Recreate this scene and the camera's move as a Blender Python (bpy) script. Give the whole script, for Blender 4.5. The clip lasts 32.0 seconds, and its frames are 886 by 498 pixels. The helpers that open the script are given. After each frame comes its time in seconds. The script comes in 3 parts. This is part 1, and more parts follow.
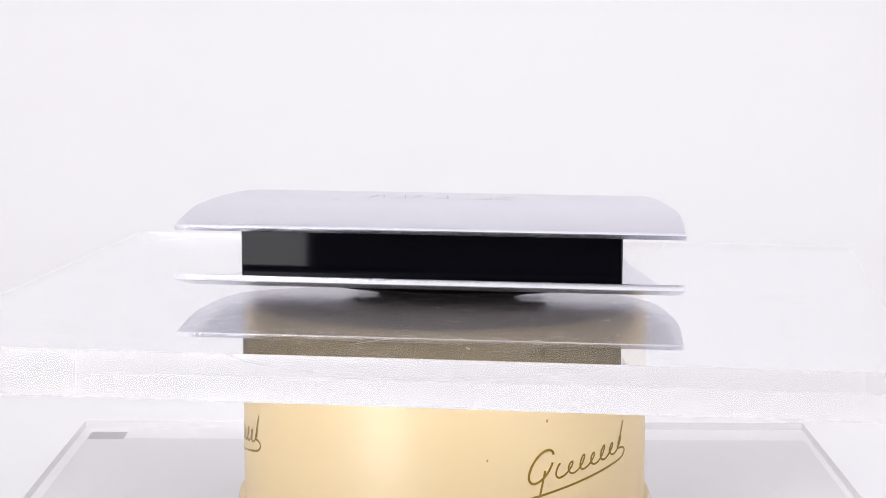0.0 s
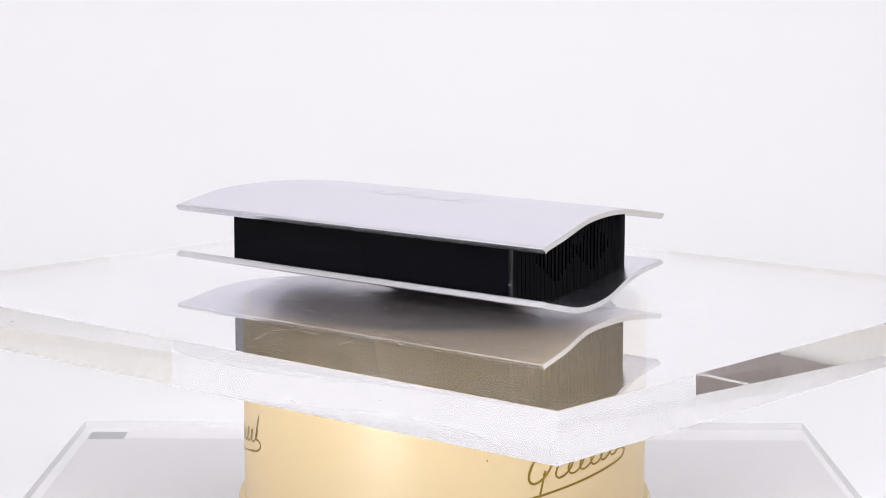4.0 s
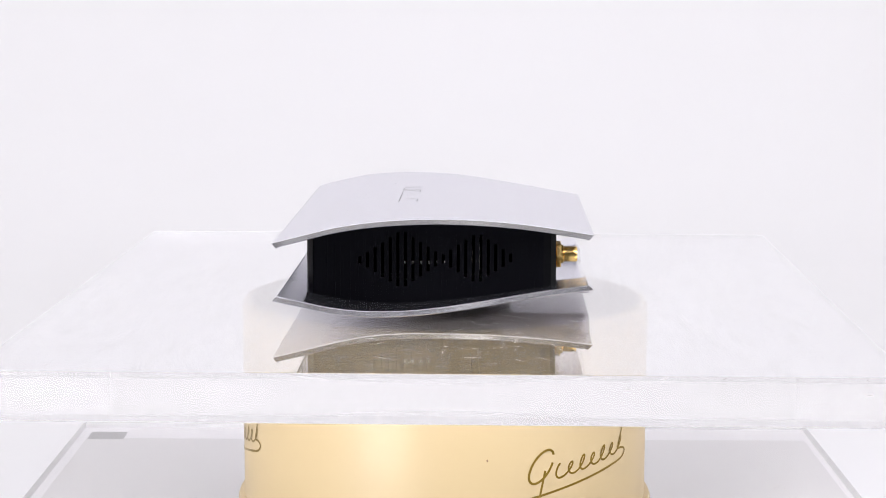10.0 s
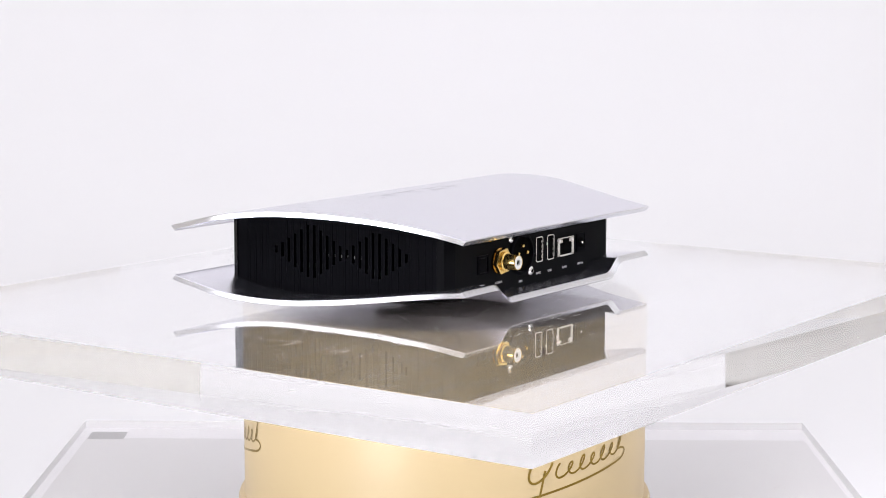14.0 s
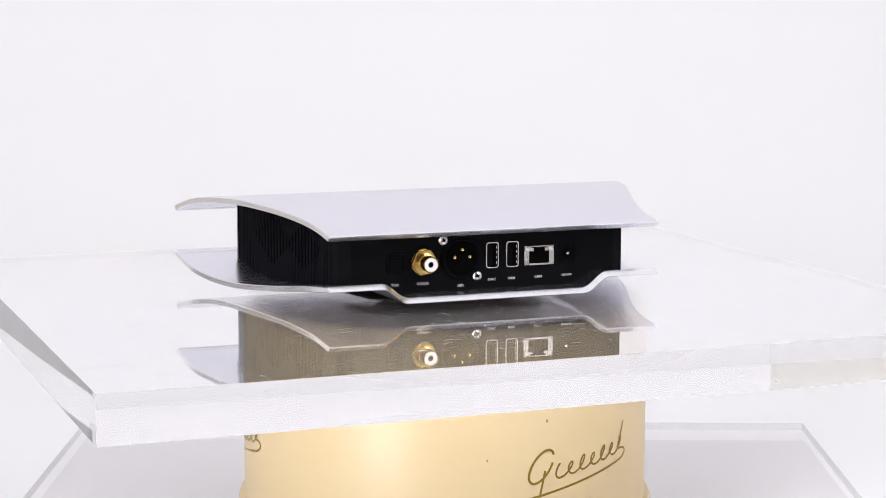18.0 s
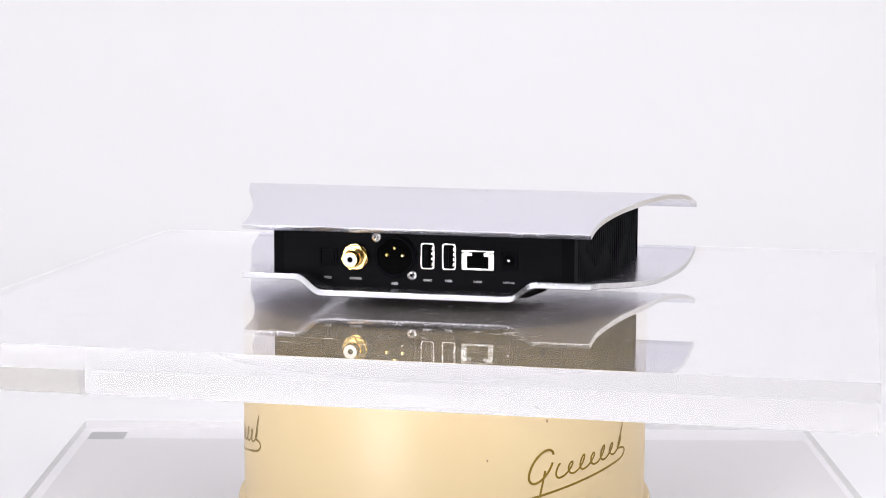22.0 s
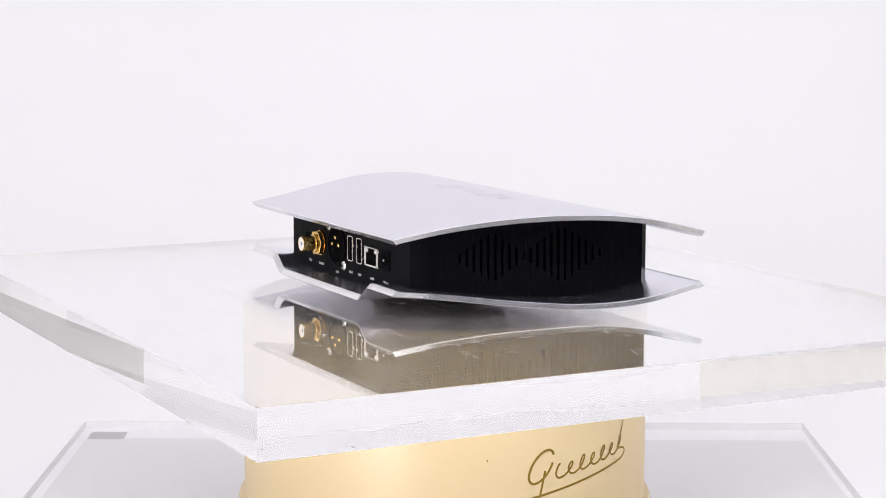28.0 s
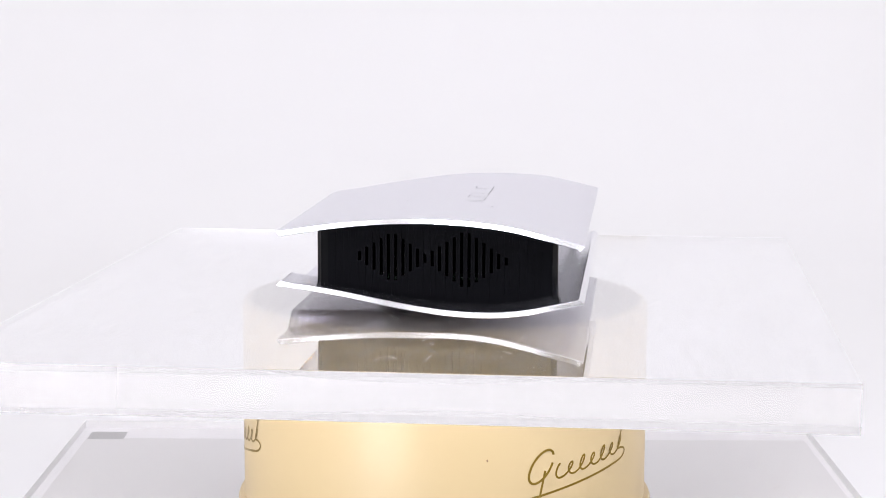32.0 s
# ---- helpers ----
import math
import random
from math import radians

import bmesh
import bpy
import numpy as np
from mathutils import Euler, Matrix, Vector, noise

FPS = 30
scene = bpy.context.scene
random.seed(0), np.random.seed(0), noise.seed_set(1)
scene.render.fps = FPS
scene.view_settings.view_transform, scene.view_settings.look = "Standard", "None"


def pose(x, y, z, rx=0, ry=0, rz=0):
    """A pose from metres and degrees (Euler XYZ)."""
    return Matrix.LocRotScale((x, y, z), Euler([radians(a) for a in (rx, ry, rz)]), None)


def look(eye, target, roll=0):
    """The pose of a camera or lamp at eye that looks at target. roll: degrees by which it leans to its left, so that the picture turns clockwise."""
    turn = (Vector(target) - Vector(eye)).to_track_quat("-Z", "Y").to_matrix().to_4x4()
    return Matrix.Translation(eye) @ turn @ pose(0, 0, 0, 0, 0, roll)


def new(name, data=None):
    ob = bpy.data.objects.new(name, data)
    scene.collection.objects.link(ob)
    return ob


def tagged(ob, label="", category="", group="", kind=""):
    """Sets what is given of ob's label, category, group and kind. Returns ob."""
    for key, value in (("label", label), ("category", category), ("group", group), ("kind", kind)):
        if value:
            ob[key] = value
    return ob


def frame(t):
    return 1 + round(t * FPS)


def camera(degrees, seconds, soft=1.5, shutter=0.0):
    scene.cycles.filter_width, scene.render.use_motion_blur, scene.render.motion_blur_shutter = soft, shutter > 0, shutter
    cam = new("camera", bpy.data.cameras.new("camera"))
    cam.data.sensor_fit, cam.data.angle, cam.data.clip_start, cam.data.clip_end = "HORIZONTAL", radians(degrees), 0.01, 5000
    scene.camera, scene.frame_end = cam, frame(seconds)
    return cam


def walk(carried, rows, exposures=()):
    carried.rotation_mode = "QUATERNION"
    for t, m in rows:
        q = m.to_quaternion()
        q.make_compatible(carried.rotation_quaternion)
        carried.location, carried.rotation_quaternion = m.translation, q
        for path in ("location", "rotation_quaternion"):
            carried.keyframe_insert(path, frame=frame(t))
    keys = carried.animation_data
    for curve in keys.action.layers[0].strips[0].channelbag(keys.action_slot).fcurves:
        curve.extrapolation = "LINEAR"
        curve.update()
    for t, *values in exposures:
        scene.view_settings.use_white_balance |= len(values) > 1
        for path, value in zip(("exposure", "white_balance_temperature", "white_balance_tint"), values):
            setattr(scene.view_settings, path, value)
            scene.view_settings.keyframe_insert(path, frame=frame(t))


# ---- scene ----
# one still camera before a turning acrylic plate; the plate's top is z = 0 and it turns about the z axis
EYE = (0.0, -1.0444, 0.16765)
cam = camera(25.823, 32.0, soft=0.85)
STAND = look(EYE, (EYE[0] - 0.001163, EYE[1] + 1.0, EYE[2] - 0.13995), 0.182)
walk(cam, [(0.0, STAND), (32.0, STAND)])

TURN0, RATE = -7.52, -8.3872      # degrees at the start, degrees a second
BLOCK_TOP, GROUND = -0.130, -0.156

# ---- world and lamps ----
world = bpy.data.worlds.new("studio_world")
scene.world = world
world.use_nodes = True
world.node_tree.nodes["Background"].inputs["Color"].default_value = (0.9, 0.92, 1.0, 1)
world.node_tree.nodes["Background"].inputs["Strength"].default_value = 0.02
scene.view_settings.exposure = 0.25
scene.cycles.max_bounces, scene.cycles.transmission_bounces, scene.cycles.glossy_bounces = 20, 20, 12


# rectangular area lamp, for the softboxes and the added wall fills
def area_lamp(name, eye, target, wide, high, watts, colour=(0.988, 0.985, 1.03)):
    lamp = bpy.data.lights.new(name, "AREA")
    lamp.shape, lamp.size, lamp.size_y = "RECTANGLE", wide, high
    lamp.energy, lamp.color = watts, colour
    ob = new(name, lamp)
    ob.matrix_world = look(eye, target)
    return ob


area_lamp("overhead_light", (0.0, 0.0, 2.35), (0.0, 0.0, 0.0), 3.6, 3.9, 23.3)
area_lamp("backdrop_light", (0.0, 1.30, 1.30), (0.0, 1.9, 0.75), 3.7, 0.45, 5.2)
area_lamp("left_light", (-0.658, -1.004, 0.85), (0, 0, 0.85), 0.50, 0.6, 8.3)
area_lamp("left_strip_light", (-0.658, -1.004, -0.03), (0, 0, -0.03), 0.50, 0.28, 5.0)
area_lamp("right_light", (0.94, -0.82, 0.85), (0, 0, 0.85), 0.58, 0.9, 8.5)
# added fills that brighten the unseen side walls; no known lamps stand there
area_lamp("west_wall_fill", (-1.55, 0.5, 1.15), (-1.98, 0.5, 0.40), 3.0, 0.25, 4.0)
area_lamp("east_wall_fill", (1.55, -0.3, 1.15), (1.98, -0.3, 0.40), 3.0, 0.25, 5.5)

# ---- materials ----


def material(name, colour, rough=0.5, metal=0.0, vary=0.06, scale=60.0, bump=0.0, bump_scale=400.0, coat=0.0, specular=0.5, rough_vary=0.08, stretch=(1, 1, 1)):
    """A principled surface with colour, gloss and fine relief varied by noise, in object space."""
    m = bpy.data.materials.new(name)
    m.use_nodes = True
    nt = m.node_tree
    b = nt.nodes["Principled BSDF"]
    b.inputs["Metallic"].default_value = metal
    b.inputs["Coat Weight"].default_value = coat
    b.inputs["Specular IOR Level"].default_value = specular
    tc = nt.nodes.new("ShaderNodeTexCoord")
    mp = nt.nodes.new("ShaderNodeMapping")
    mp.inputs["Scale"].default_value = stretch
    nt.links.new(tc.outputs["Object"], mp.inputs["Vector"])
    n1 = nt.nodes.new("ShaderNodeTexNoise")
    n1.inputs["Scale"].default_value = scale
    n1.inputs["Detail"].default_value = 6
    nt.links.new(mp.outputs["Vector"], n1.inputs["Vector"])
    ramp = nt.nodes.new("ShaderNodeMix")
    ramp.data_type = "RGBA"
    lo = [max(0, c * (1 - vary)) for c in colour]
    hi = [min(1, c * (1 + vary)) for c in colour]
    ramp.inputs["A"].default_value = (*lo, 1)
    ramp.inputs["B"].default_value = (*hi, 1)
    nt.links.new(n1.outputs["Fac"], ramp.inputs["Factor"])
    nt.links.new(ramp.outputs["Result"], b.inputs["Base Color"])
    n2 = nt.nodes.new("ShaderNodeTexNoise")
    n2.inputs["Scale"].default_value = bump_scale
    n2.inputs["Detail"].default_value = 4
    nt.links.new(mp.outputs["Vector"], n2.inputs["Vector"])
    mr = nt.nodes.new("ShaderNodeMapRange")
    mr.inputs["To Min"].default_value = max(0.0, rough - rough_vary)
    mr.inputs["To Max"].default_value = min(1.0, rough + rough_vary)
    nt.links.new(n1.outputs["Fac"], mr.inputs["Value"])
    nt.links.new(mr.outputs["Result"], b.inputs["Roughness"])
    if bump:
        bp = nt.nodes.new("ShaderNodeBump")
        bp.inputs["Strength"].default_value = bump
        bp.inputs["Distance"].default_value = 0.0005
        nt.links.new(n2.outputs["Fac"], bp.inputs["Height"])
        nt.links.new(bp.outputs["Normal"], b.inputs["Normal"])
    return m


def acrylic(name, rough, wave=0.0, wave_scale=12.0, tint=(0.985, 0.99, 0.985), ior=1.49):
    """Clear cast acrylic, with a little haze and waviness."""
    m = bpy.data.materials.new(name)
    m.use_nodes = True
    nt = m.node_tree
    b = nt.nodes["Principled BSDF"]
    b.inputs["Base Color"].default_value = (*tint, 1)
    b.inputs["IOR"].default_value = ior
    b.inputs["Transmission Weight"].default_value = 1.0
    tc = nt.nodes.new("ShaderNodeTexCoord")
    n = nt.nodes.new("ShaderNodeTexNoise")
    n.inputs["Scale"].default_value = wave_scale
    n.inputs["Detail"].default_value = 3
    nt.links.new(tc.outputs["Object"], n.inputs["Vector"])
    mr = nt.nodes.new("ShaderNodeMapRange")
    mr.inputs["To Min"].default_value = rough * 0.9
    mr.inputs["To Max"].default_value = rough * 1.1
    nt.links.new(n.outputs["Fac"], mr.inputs["Value"])
    nt.links.new(mr.outputs["Result"], b.inputs["Roughness"])
    if wave:
        bp = nt.nodes.new("ShaderNodeBump")
        bp.inputs["Strength"].default_value = wave
        bp.inputs["Distance"].default_value = 0.002
        nt.links.new(n.outputs["Fac"], bp.inputs["Height"])
        nt.links.new(bp.outputs["Normal"], b.inputs["Normal"])
    return m


M_SWEEP = material("white_paper", (0.83, 0.82, 0.84), 0.8, vary=0.015, scale=3, bump=0.1, bump_scale=300)
M_CEIL = material("white_ceiling", (0.62, 0.62, 0.62), 0.9, vary=0.04, scale=2)
M_FLOOR = material("pale_grout", (0.62, 0.59, 0.55), 0.9, vary=0.1, scale=20)
M_JOINT = material("white_joint", (0.88, 0.87, 0.85), 0.8, vary=0.06, scale=40)
M_TILE = material("cream_stone_tile", (0.68, 0.62, 0.53), 0.38, vary=0.12, scale=7, bump=0.15, bump_scale=120)
M_WALL_TILE = material("brown_strip_tile", (0.24, 0.20, 0.18), 0.4, vary=0.3, scale=9, bump=0.15, bump_scale=120)
M_GREY_TILE = material("grey_strip_tile", (0.46, 0.465, 0.46), 0.4, vary=0.4, scale=5, bump=0.15, bump_scale=120)
M_PALE_WALL = material("off_white_wall", (0.88, 0.87, 0.85), 0.8, vary=0.04, scale=3, bump=0.1)
M_DARK_WALL = material("charcoal_wall", (0.035, 0.035, 0.038), 0.85, vary=0.15, scale=4, bump=0.1)
M_ALU = material("blasted_aluminium", (0.75, 0.745, 0.81), 0.26, 1.0, vary=0.02, scale=90, bump=0.03, bump_scale=1200, rough_vary=0.03)
M_ALU_EDGE = material("cut_aluminium_edge", (0.84, 0.84, 0.88), 0.24, 1.0, vary=0.02, scale=200)
M_GLOSS = material("gloss_black_panel", (0.002, 0.002, 0.004), 0.04, vary=0.1, scale=20, rough_vary=0.015)
M_GLOSS.node_tree.nodes["Principled BSDF"].inputs["IOR"].default_value = 1.155
M_GLOSS_EDGE = material("polished_black_edge", (0.004, 0.004, 0.006), 0.12, vary=0.1, scale=20, rough_vary=0.02)
M_BLACK = material("satin_black", (0.003, 0.003, 0.0045), 0.55, specular=0.03, vary=0.15, scale=40, bump=0.1, bump_scale=1800)
M_REAR = material("rear_panel_black", (0.003, 0.003, 0.004), 0.55, specular=0.05, vary=0.1, scale=40, bump=0.06, bump_scale=1800)
M_RUBBER = material("black_rubber", (0.008, 0.008, 0.008), 0.75, specular=0.1, vary=0.15, scale=80, bump=0.2, bump_scale=900)
M_GOLD = material("gold_plate", (0.83, 0.58, 0.20), 0.2, 1.0, vary=0.08, scale=300, rough_vary=0.08)
M_WHITE = material("white_plastic", (0.82, 0.80, 0.78), 0.4, vary=0.03, scale=200)
M_STEEL = material("nickel_steel", (0.72, 0.705, 0.68), 0.24, 1.0, vary=0.06, scale=300, rough_vary=0.1)
M_PIN = material("bright_tinned_pin", (0.88, 0.88, 0.88), 0.35, vary=0.05, scale=300)
# flat black for plastic, and painted shade in holes without depth
M_FLAT_BLACK = material("flat_black", (0.002, 0.002, 0.002), 0.7, vary=0.1, specular=0.02)
M_PRINT = material("white_print", (0.78, 0.78, 0.80), 0.6, vary=0.03, scale=300)
M_ENGRAVE = material("grey_engraving", (0.19, 0.19, 0.21), 0.5, vary=0.1, scale=300)
M_PCB = material("dark_circuit_board", (0.012, 0.03, 0.018), 0.45, vary=0.25, scale=120)
M_ACR_TOP = acrylic("clear_acrylic", 0.0, 0.0, 9, (0.985, 0.985, 0.99))
M_ACR_BOTTOM = acrylic("polished_acrylic_underside", 0.0, 0.0, 9, (0.90, 0.915, 0.985))
M_ACR_CONTACT = acrylic("wetted_acrylic_contact", 0.02, 0.0, 9, (0.96, 0.96, 0.965), ior=1.03)
M_BLOCK_BOTTOM = acrylic("wetted_acrylic_underside", 0.02, 0.0, 9, (0.96, 0.96, 0.965), ior=1.03)
M_ACR_EDGE = acrylic("polished_acrylic_edge", 0.0, 0.0, 6, (0.995, 0.99, 0.985))
M_BLOCK = acrylic("clear_block_acrylic", 0.012, 0.012, 9, (0.95, 0.915, 0.90))
M_SAWN = material("sawn_acrylic_edge", (0.88, 0.88, 0.885), 0.6, vary=0.05, scale=40, bump=0.1, bump_scale=300)
M_SAWN.node_tree.nodes["Principled BSDF"].inputs["Transmission Weight"].default_value = 0.35
M_CREAM = material("cream_lacquer", (0.57, 0.44, 0.245), 0.42, vary=0.025, scale=14, bump=0.05, bump_scale=60, coat=0.08, rough_vary=0.05)
M_CREAM.node_tree.nodes["Principled BSDF"].inputs["Coat Roughness"].default_value = 0.16
M_MAT = material("grey_cream_mat", (0.215, 0.183, 0.164), 0.8, vary=0.15, scale=30)
M_BRASS = material("dark_gold_print", (0.27, 0.175, 0.03), 0.35, 0.6, vary=0.15, scale=120)
M_SPECK = material("brown_speck", (0.24, 0.15, 0.09), 0.7, vary=0.2)
M_SHEET = material("pale_grey_sheet", (0.70, 0.69, 0.695), 0.7, vary=0.04, scale=12, bump=0.05)
M_PAD = material("grey_felt_pad", (0.38, 0.375, 0.38), 0.9, vary=0.1, scale=200, bump=0.2)
M_SCUFF = material("grey_scuff", (0.48, 0.47, 0.46), 0.7, vary=0.2, scale=500)
M_SCRATCH = material("pale_scratch", (0.85, 0.84, 0.83), 0.5, vary=0.1, scale=200)



def dust_film():
    """Wiped dust on a polished face: mostly clear, with pale streaks at three scales."""
    m = bpy.data.materials.new("smeared_dust")
    m.use_nodes = True
    nt = m.node_tree
    nt.nodes.remove(nt.nodes["Principled BSDF"])
    tc = nt.nodes.new("ShaderNodeTexCoord")
    total = None
    for size, scale, lo, hi, amount in ((9, (1.0, 4.0, 1), 0.40, 0.75, 0.08), (34, (1.0, 6.0, 1), 0.47, 0.75, 0.22), (300, (1, 1, 1), 0.60, 0.80, 0.30)):
        mp = nt.nodes.new("ShaderNodeMapping")
        mp.inputs["Scale"].default_value = scale
        mp.inputs["Rotation"].default_value = (0, 0, 0.25)
        n = nt.nodes.new("ShaderNodeTexNoise")
        n.inputs["Scale"].default_value, n.inputs["Detail"].default_value = size, 5
        n.inputs["Distortion"].default_value = 0.6
        mr = nt.nodes.new("ShaderNodeMapRange")
        for key, v in (("From Min", lo), ("From Max", hi), ("To Min", 0.0), ("To Max", amount)):
            mr.inputs[key].default_value = v
        nt.links.new(tc.outputs["Object"], mp.inputs["Vector"])
        nt.links.new(mp.outputs["Vector"], n.inputs["Vector"])
        nt.links.new(n.outputs["Fac"], mr.inputs["Value"])
        if total is None:
            total = mr.outputs["Result"]
        else:
            add = nt.nodes.new("ShaderNodeMath")
            nt.links.new(total, add.inputs[0])
            nt.links.new(mr.outputs["Result"], add.inputs[1])
            total = add.outputs["Value"]
    base = nt.nodes.new("ShaderNodeMath")
    base.inputs[1].default_value = 0.03
    nt.links.new(total, base.inputs[0])
    clear, pale, mix = nt.nodes.new("ShaderNodeBsdfTransparent"), nt.nodes.new("ShaderNodeBsdfDiffuse"), nt.nodes.new("ShaderNodeMixShader")
    pale.inputs["Color"].default_value = (0.86, 0.85, 0.86, 1)
    nt.links.new(base.outputs["Value"], mix.inputs["Fac"])
    nt.links.new(clear.outputs["BSDF"], mix.inputs[1])
    nt.links.new(pale.outputs["BSDF"], mix.inputs[2])
    # polish: gloss that grows towards grazing sight
    weight = nt.nodes.new("ShaderNodeLayerWeight")
    weight.inputs["Blend"].default_value = 0.5
    steep = nt.nodes.new("ShaderNodeMath")
    steep.operation, steep.inputs[1].default_value = "POWER", 5
    nt.links.new(weight.outputs["Facing"], steep.inputs[0])
    gloss_fac = nt.nodes.new("ShaderNodeMapRange")
    gloss_fac.inputs["To Min"].default_value = 0.48
    nt.links.new(steep.outputs["Value"], gloss_fac.inputs["Value"])
    gloss, both = nt.nodes.new("ShaderNodeBsdfGlossy"), nt.nodes.new("ShaderNodeMixShader")
    gloss.inputs["Color"].default_value = (1, 1, 1, 1)
    gloss.inputs["Roughness"].default_value = 0.02
    nt.links.new(gloss_fac.outputs["Result"], both.inputs["Fac"])
    nt.links.new(mix.outputs["Shader"], both.inputs[1])
    nt.links.new(gloss.outputs["BSDF"], both.inputs[2])
    nt.links.new(both.outputs["Shader"], nt.nodes["Material Output"].inputs["Surface"])
    return m


M_DUST = dust_film()

# ---- mesh helpers ----


def part(name, bm, mat, parent=None, label="", smooth=False):
    """Links a bmesh as one mesh object, under a thing or a part."""
    me = bpy.data.meshes.new(name)
    bmesh.ops.recalc_face_normals(bm, faces=bm.faces[:])
    bm.to_mesh(me)
    bm.free()
    for m in (mat if isinstance(mat, (list, tuple)) else [mat]):
        me.materials.append(m)
    if smooth:
        for p in me.polygons:
            p.use_smooth = True
    ob = new(name, me)
    if parent:
        ob.parent = parent
    if label:
        tagged(ob, label)
    return ob


def crisp(ob, angle=35):
    """Smooth shading that keeps edges sharper than the angle."""
    me = ob.data
    bm = bmesh.new()
    bm.from_mesh(me)
    for e in bm.edges:
        e.smooth = not (len(e.link_faces) != 2 or e.calc_face_angle(0) > radians(angle))
    for f in bm.faces:
        f.smooth = True
    bm.to_mesh(me)
    bm.free()
    return ob


def box(bm, x0, x1, y0, y1, z0, z1, bevel=0.0, seg=1):
    v = bmesh.ops.create_cube(bm, size=1)["verts"]
    for p in v:
        p.co = Vector((x0 + (p.co.x + 0.5) * (x1 - x0), y0 + (p.co.y + 0.5) * (y1 - y0), z0 + (p.co.z + 0.5) * (z1 - z0)))
    if bevel:
        bmesh.ops.bevel(bm, geom=list({e for p in v for e in p.link_edges}), offset=bevel, segments=seg, profile=0.5, affect="EDGES")
    return bm


def lathe(bm, profile, n=48, m=None, caps=True):
    """A turned body round z from (radius, z) pairs."""
    m = m or Matrix()
    rings = []
    for r, z in profile:
        rings.append([bm.verts.new(m @ Vector((r * math.cos(2 * math.pi * i / n), r * math.sin(2 * math.pi * i / n), z))) for i in range(n)])
    for a, b in zip(rings, rings[1:]):
        for i in range(n):
            bm.faces.new((a[i], a[(i + 1) % n], b[(i + 1) % n], b[i]))
    if caps:
        bm.faces.new(rings[0][::-1])
        bm.faces.new(rings[-1])
    return bm


def prism(bm, outline, m, depth):
    """A flat outline in xy pushed along +z by depth, then placed by m."""
    a = [bm.verts.new(m @ Vector((x, y, 0))) for x, y in outline]
    b = [bm.verts.new(m @ Vector((x, y, depth))) for x, y in outline]
    n = len(a)
    for i in range(n):
        bm.faces.new((a[i], a[(i + 1) % n], b[(i + 1) % n], b[i]))
    bm.faces.new(a[::-1])
    bm.faces.new(b)
    return bm


def round_rect(w, h, r, seg=4):
    out = []
    for cx, cy, a0 in ((w / 2 - r, h / 2 - r, 0), (-w / 2 + r, h / 2 - r, 90), (-w / 2 + r, -h / 2 + r, 180), (w / 2 - r, -h / 2 + r, 270)):
        for k in range(seg + 1):
            a = radians(a0 + 90 * k / seg)
            out.append((cx + r * math.cos(a), cy + r * math.sin(a)))
    return out


def frame_prism(bm, outer, inner, m, depth):
    """A ring between two outlines of equal count, pushed along +z."""
    n = len(outer)
    vs = [[bm.verts.new(m @ Vector((x, y, z))) for x, y in o] for o in (outer, inner) for z in (0, depth)]
    oa, ob_, ia, ib = vs
    for i in range(n):
        j = (i + 1) % n
        bm.faces.new((oa[i], oa[j], ob_[j], ob_[i]))
        bm.faces.new((ia[j], ia[i], ib[i], ib[j]))
        bm.faces.new((ob_[i], ob_[j], ib[j], ib[i]))
        bm.faces.new((oa[j], oa[i], ia[i], ia[j]))
    return bm


def text_mesh(name, body, size, mat, parent, m, squeeze=1.0):
    """Lettering as a thin mesh, centred on its place."""
    cu = bpy.data.curves.new(name, "FONT")
    cu.body, cu.size, cu.align_x, cu.align_y, cu.extrude, cu.space_character = body, size, "CENTER", "CENTER", 0.00005, 1.1
    tmp = new(name, cu)
    me = bpy.data.meshes.new_from_object(tmp.evaluated_get(bpy.context.evaluated_depsgraph_get()))
    bpy.data.objects.remove(tmp)
    me.materials.clear()
    me.materials.append(mat)
    ob = new(name, me)
    ob.parent = parent
    ob.matrix_local = m @ Matrix.Diagonal((squeeze, 1, 1, 1))
    return ob


# ---- setting ----
PAPER_HALF = 0.95


def sweep_paper():
    """White paper that lies on the floor and rises in a wide curve behind."""
    bm = bmesh.new()
    line = [(-1.3, 0.0), (-0.7, 0.0), (-0.2, 0.0), (0.1, 0.0), (0.5, 0.0), (1.1, 0.0)]
    r, y0 = 0.8, 1.1
    line += [(y0 + r * math.sin(radians(a)), r - r * math.cos(radians(a))) for a in range(5, 91, 5)]
    line += [(y0 + r, 1.5), (y0 + r, 2.3)]
    cols = 6
    top = []
    for y, z in line:
        left, right = -PAPER_HALF, PAPER_HALF
        row = []
        for i in range(cols + 1):
            u = i / cols
            row.append(bm.verts.new((left + (right - left) * u, y, GROUND + z)))
        top.append(row)
    for a, b in zip(top, top[1:]):
        for i in range(cols):
            bm.faces.new((a[i], a[i + 1], b[i + 1], b[i]))
    ob = part("backdrop", bm, M_SWEEP, smooth=True)
    if ob.data.polygons[0].normal.z < 0:
        ob.data.flip_normals()
    mod = ob.modifiers.new("thick", "SOLIDIFY")
    mod.thickness, mod.offset = 0.003, -1
    return tagged(ob, "seamless white paper backdrop curving up from the floor", "backdrop", kind="structure")


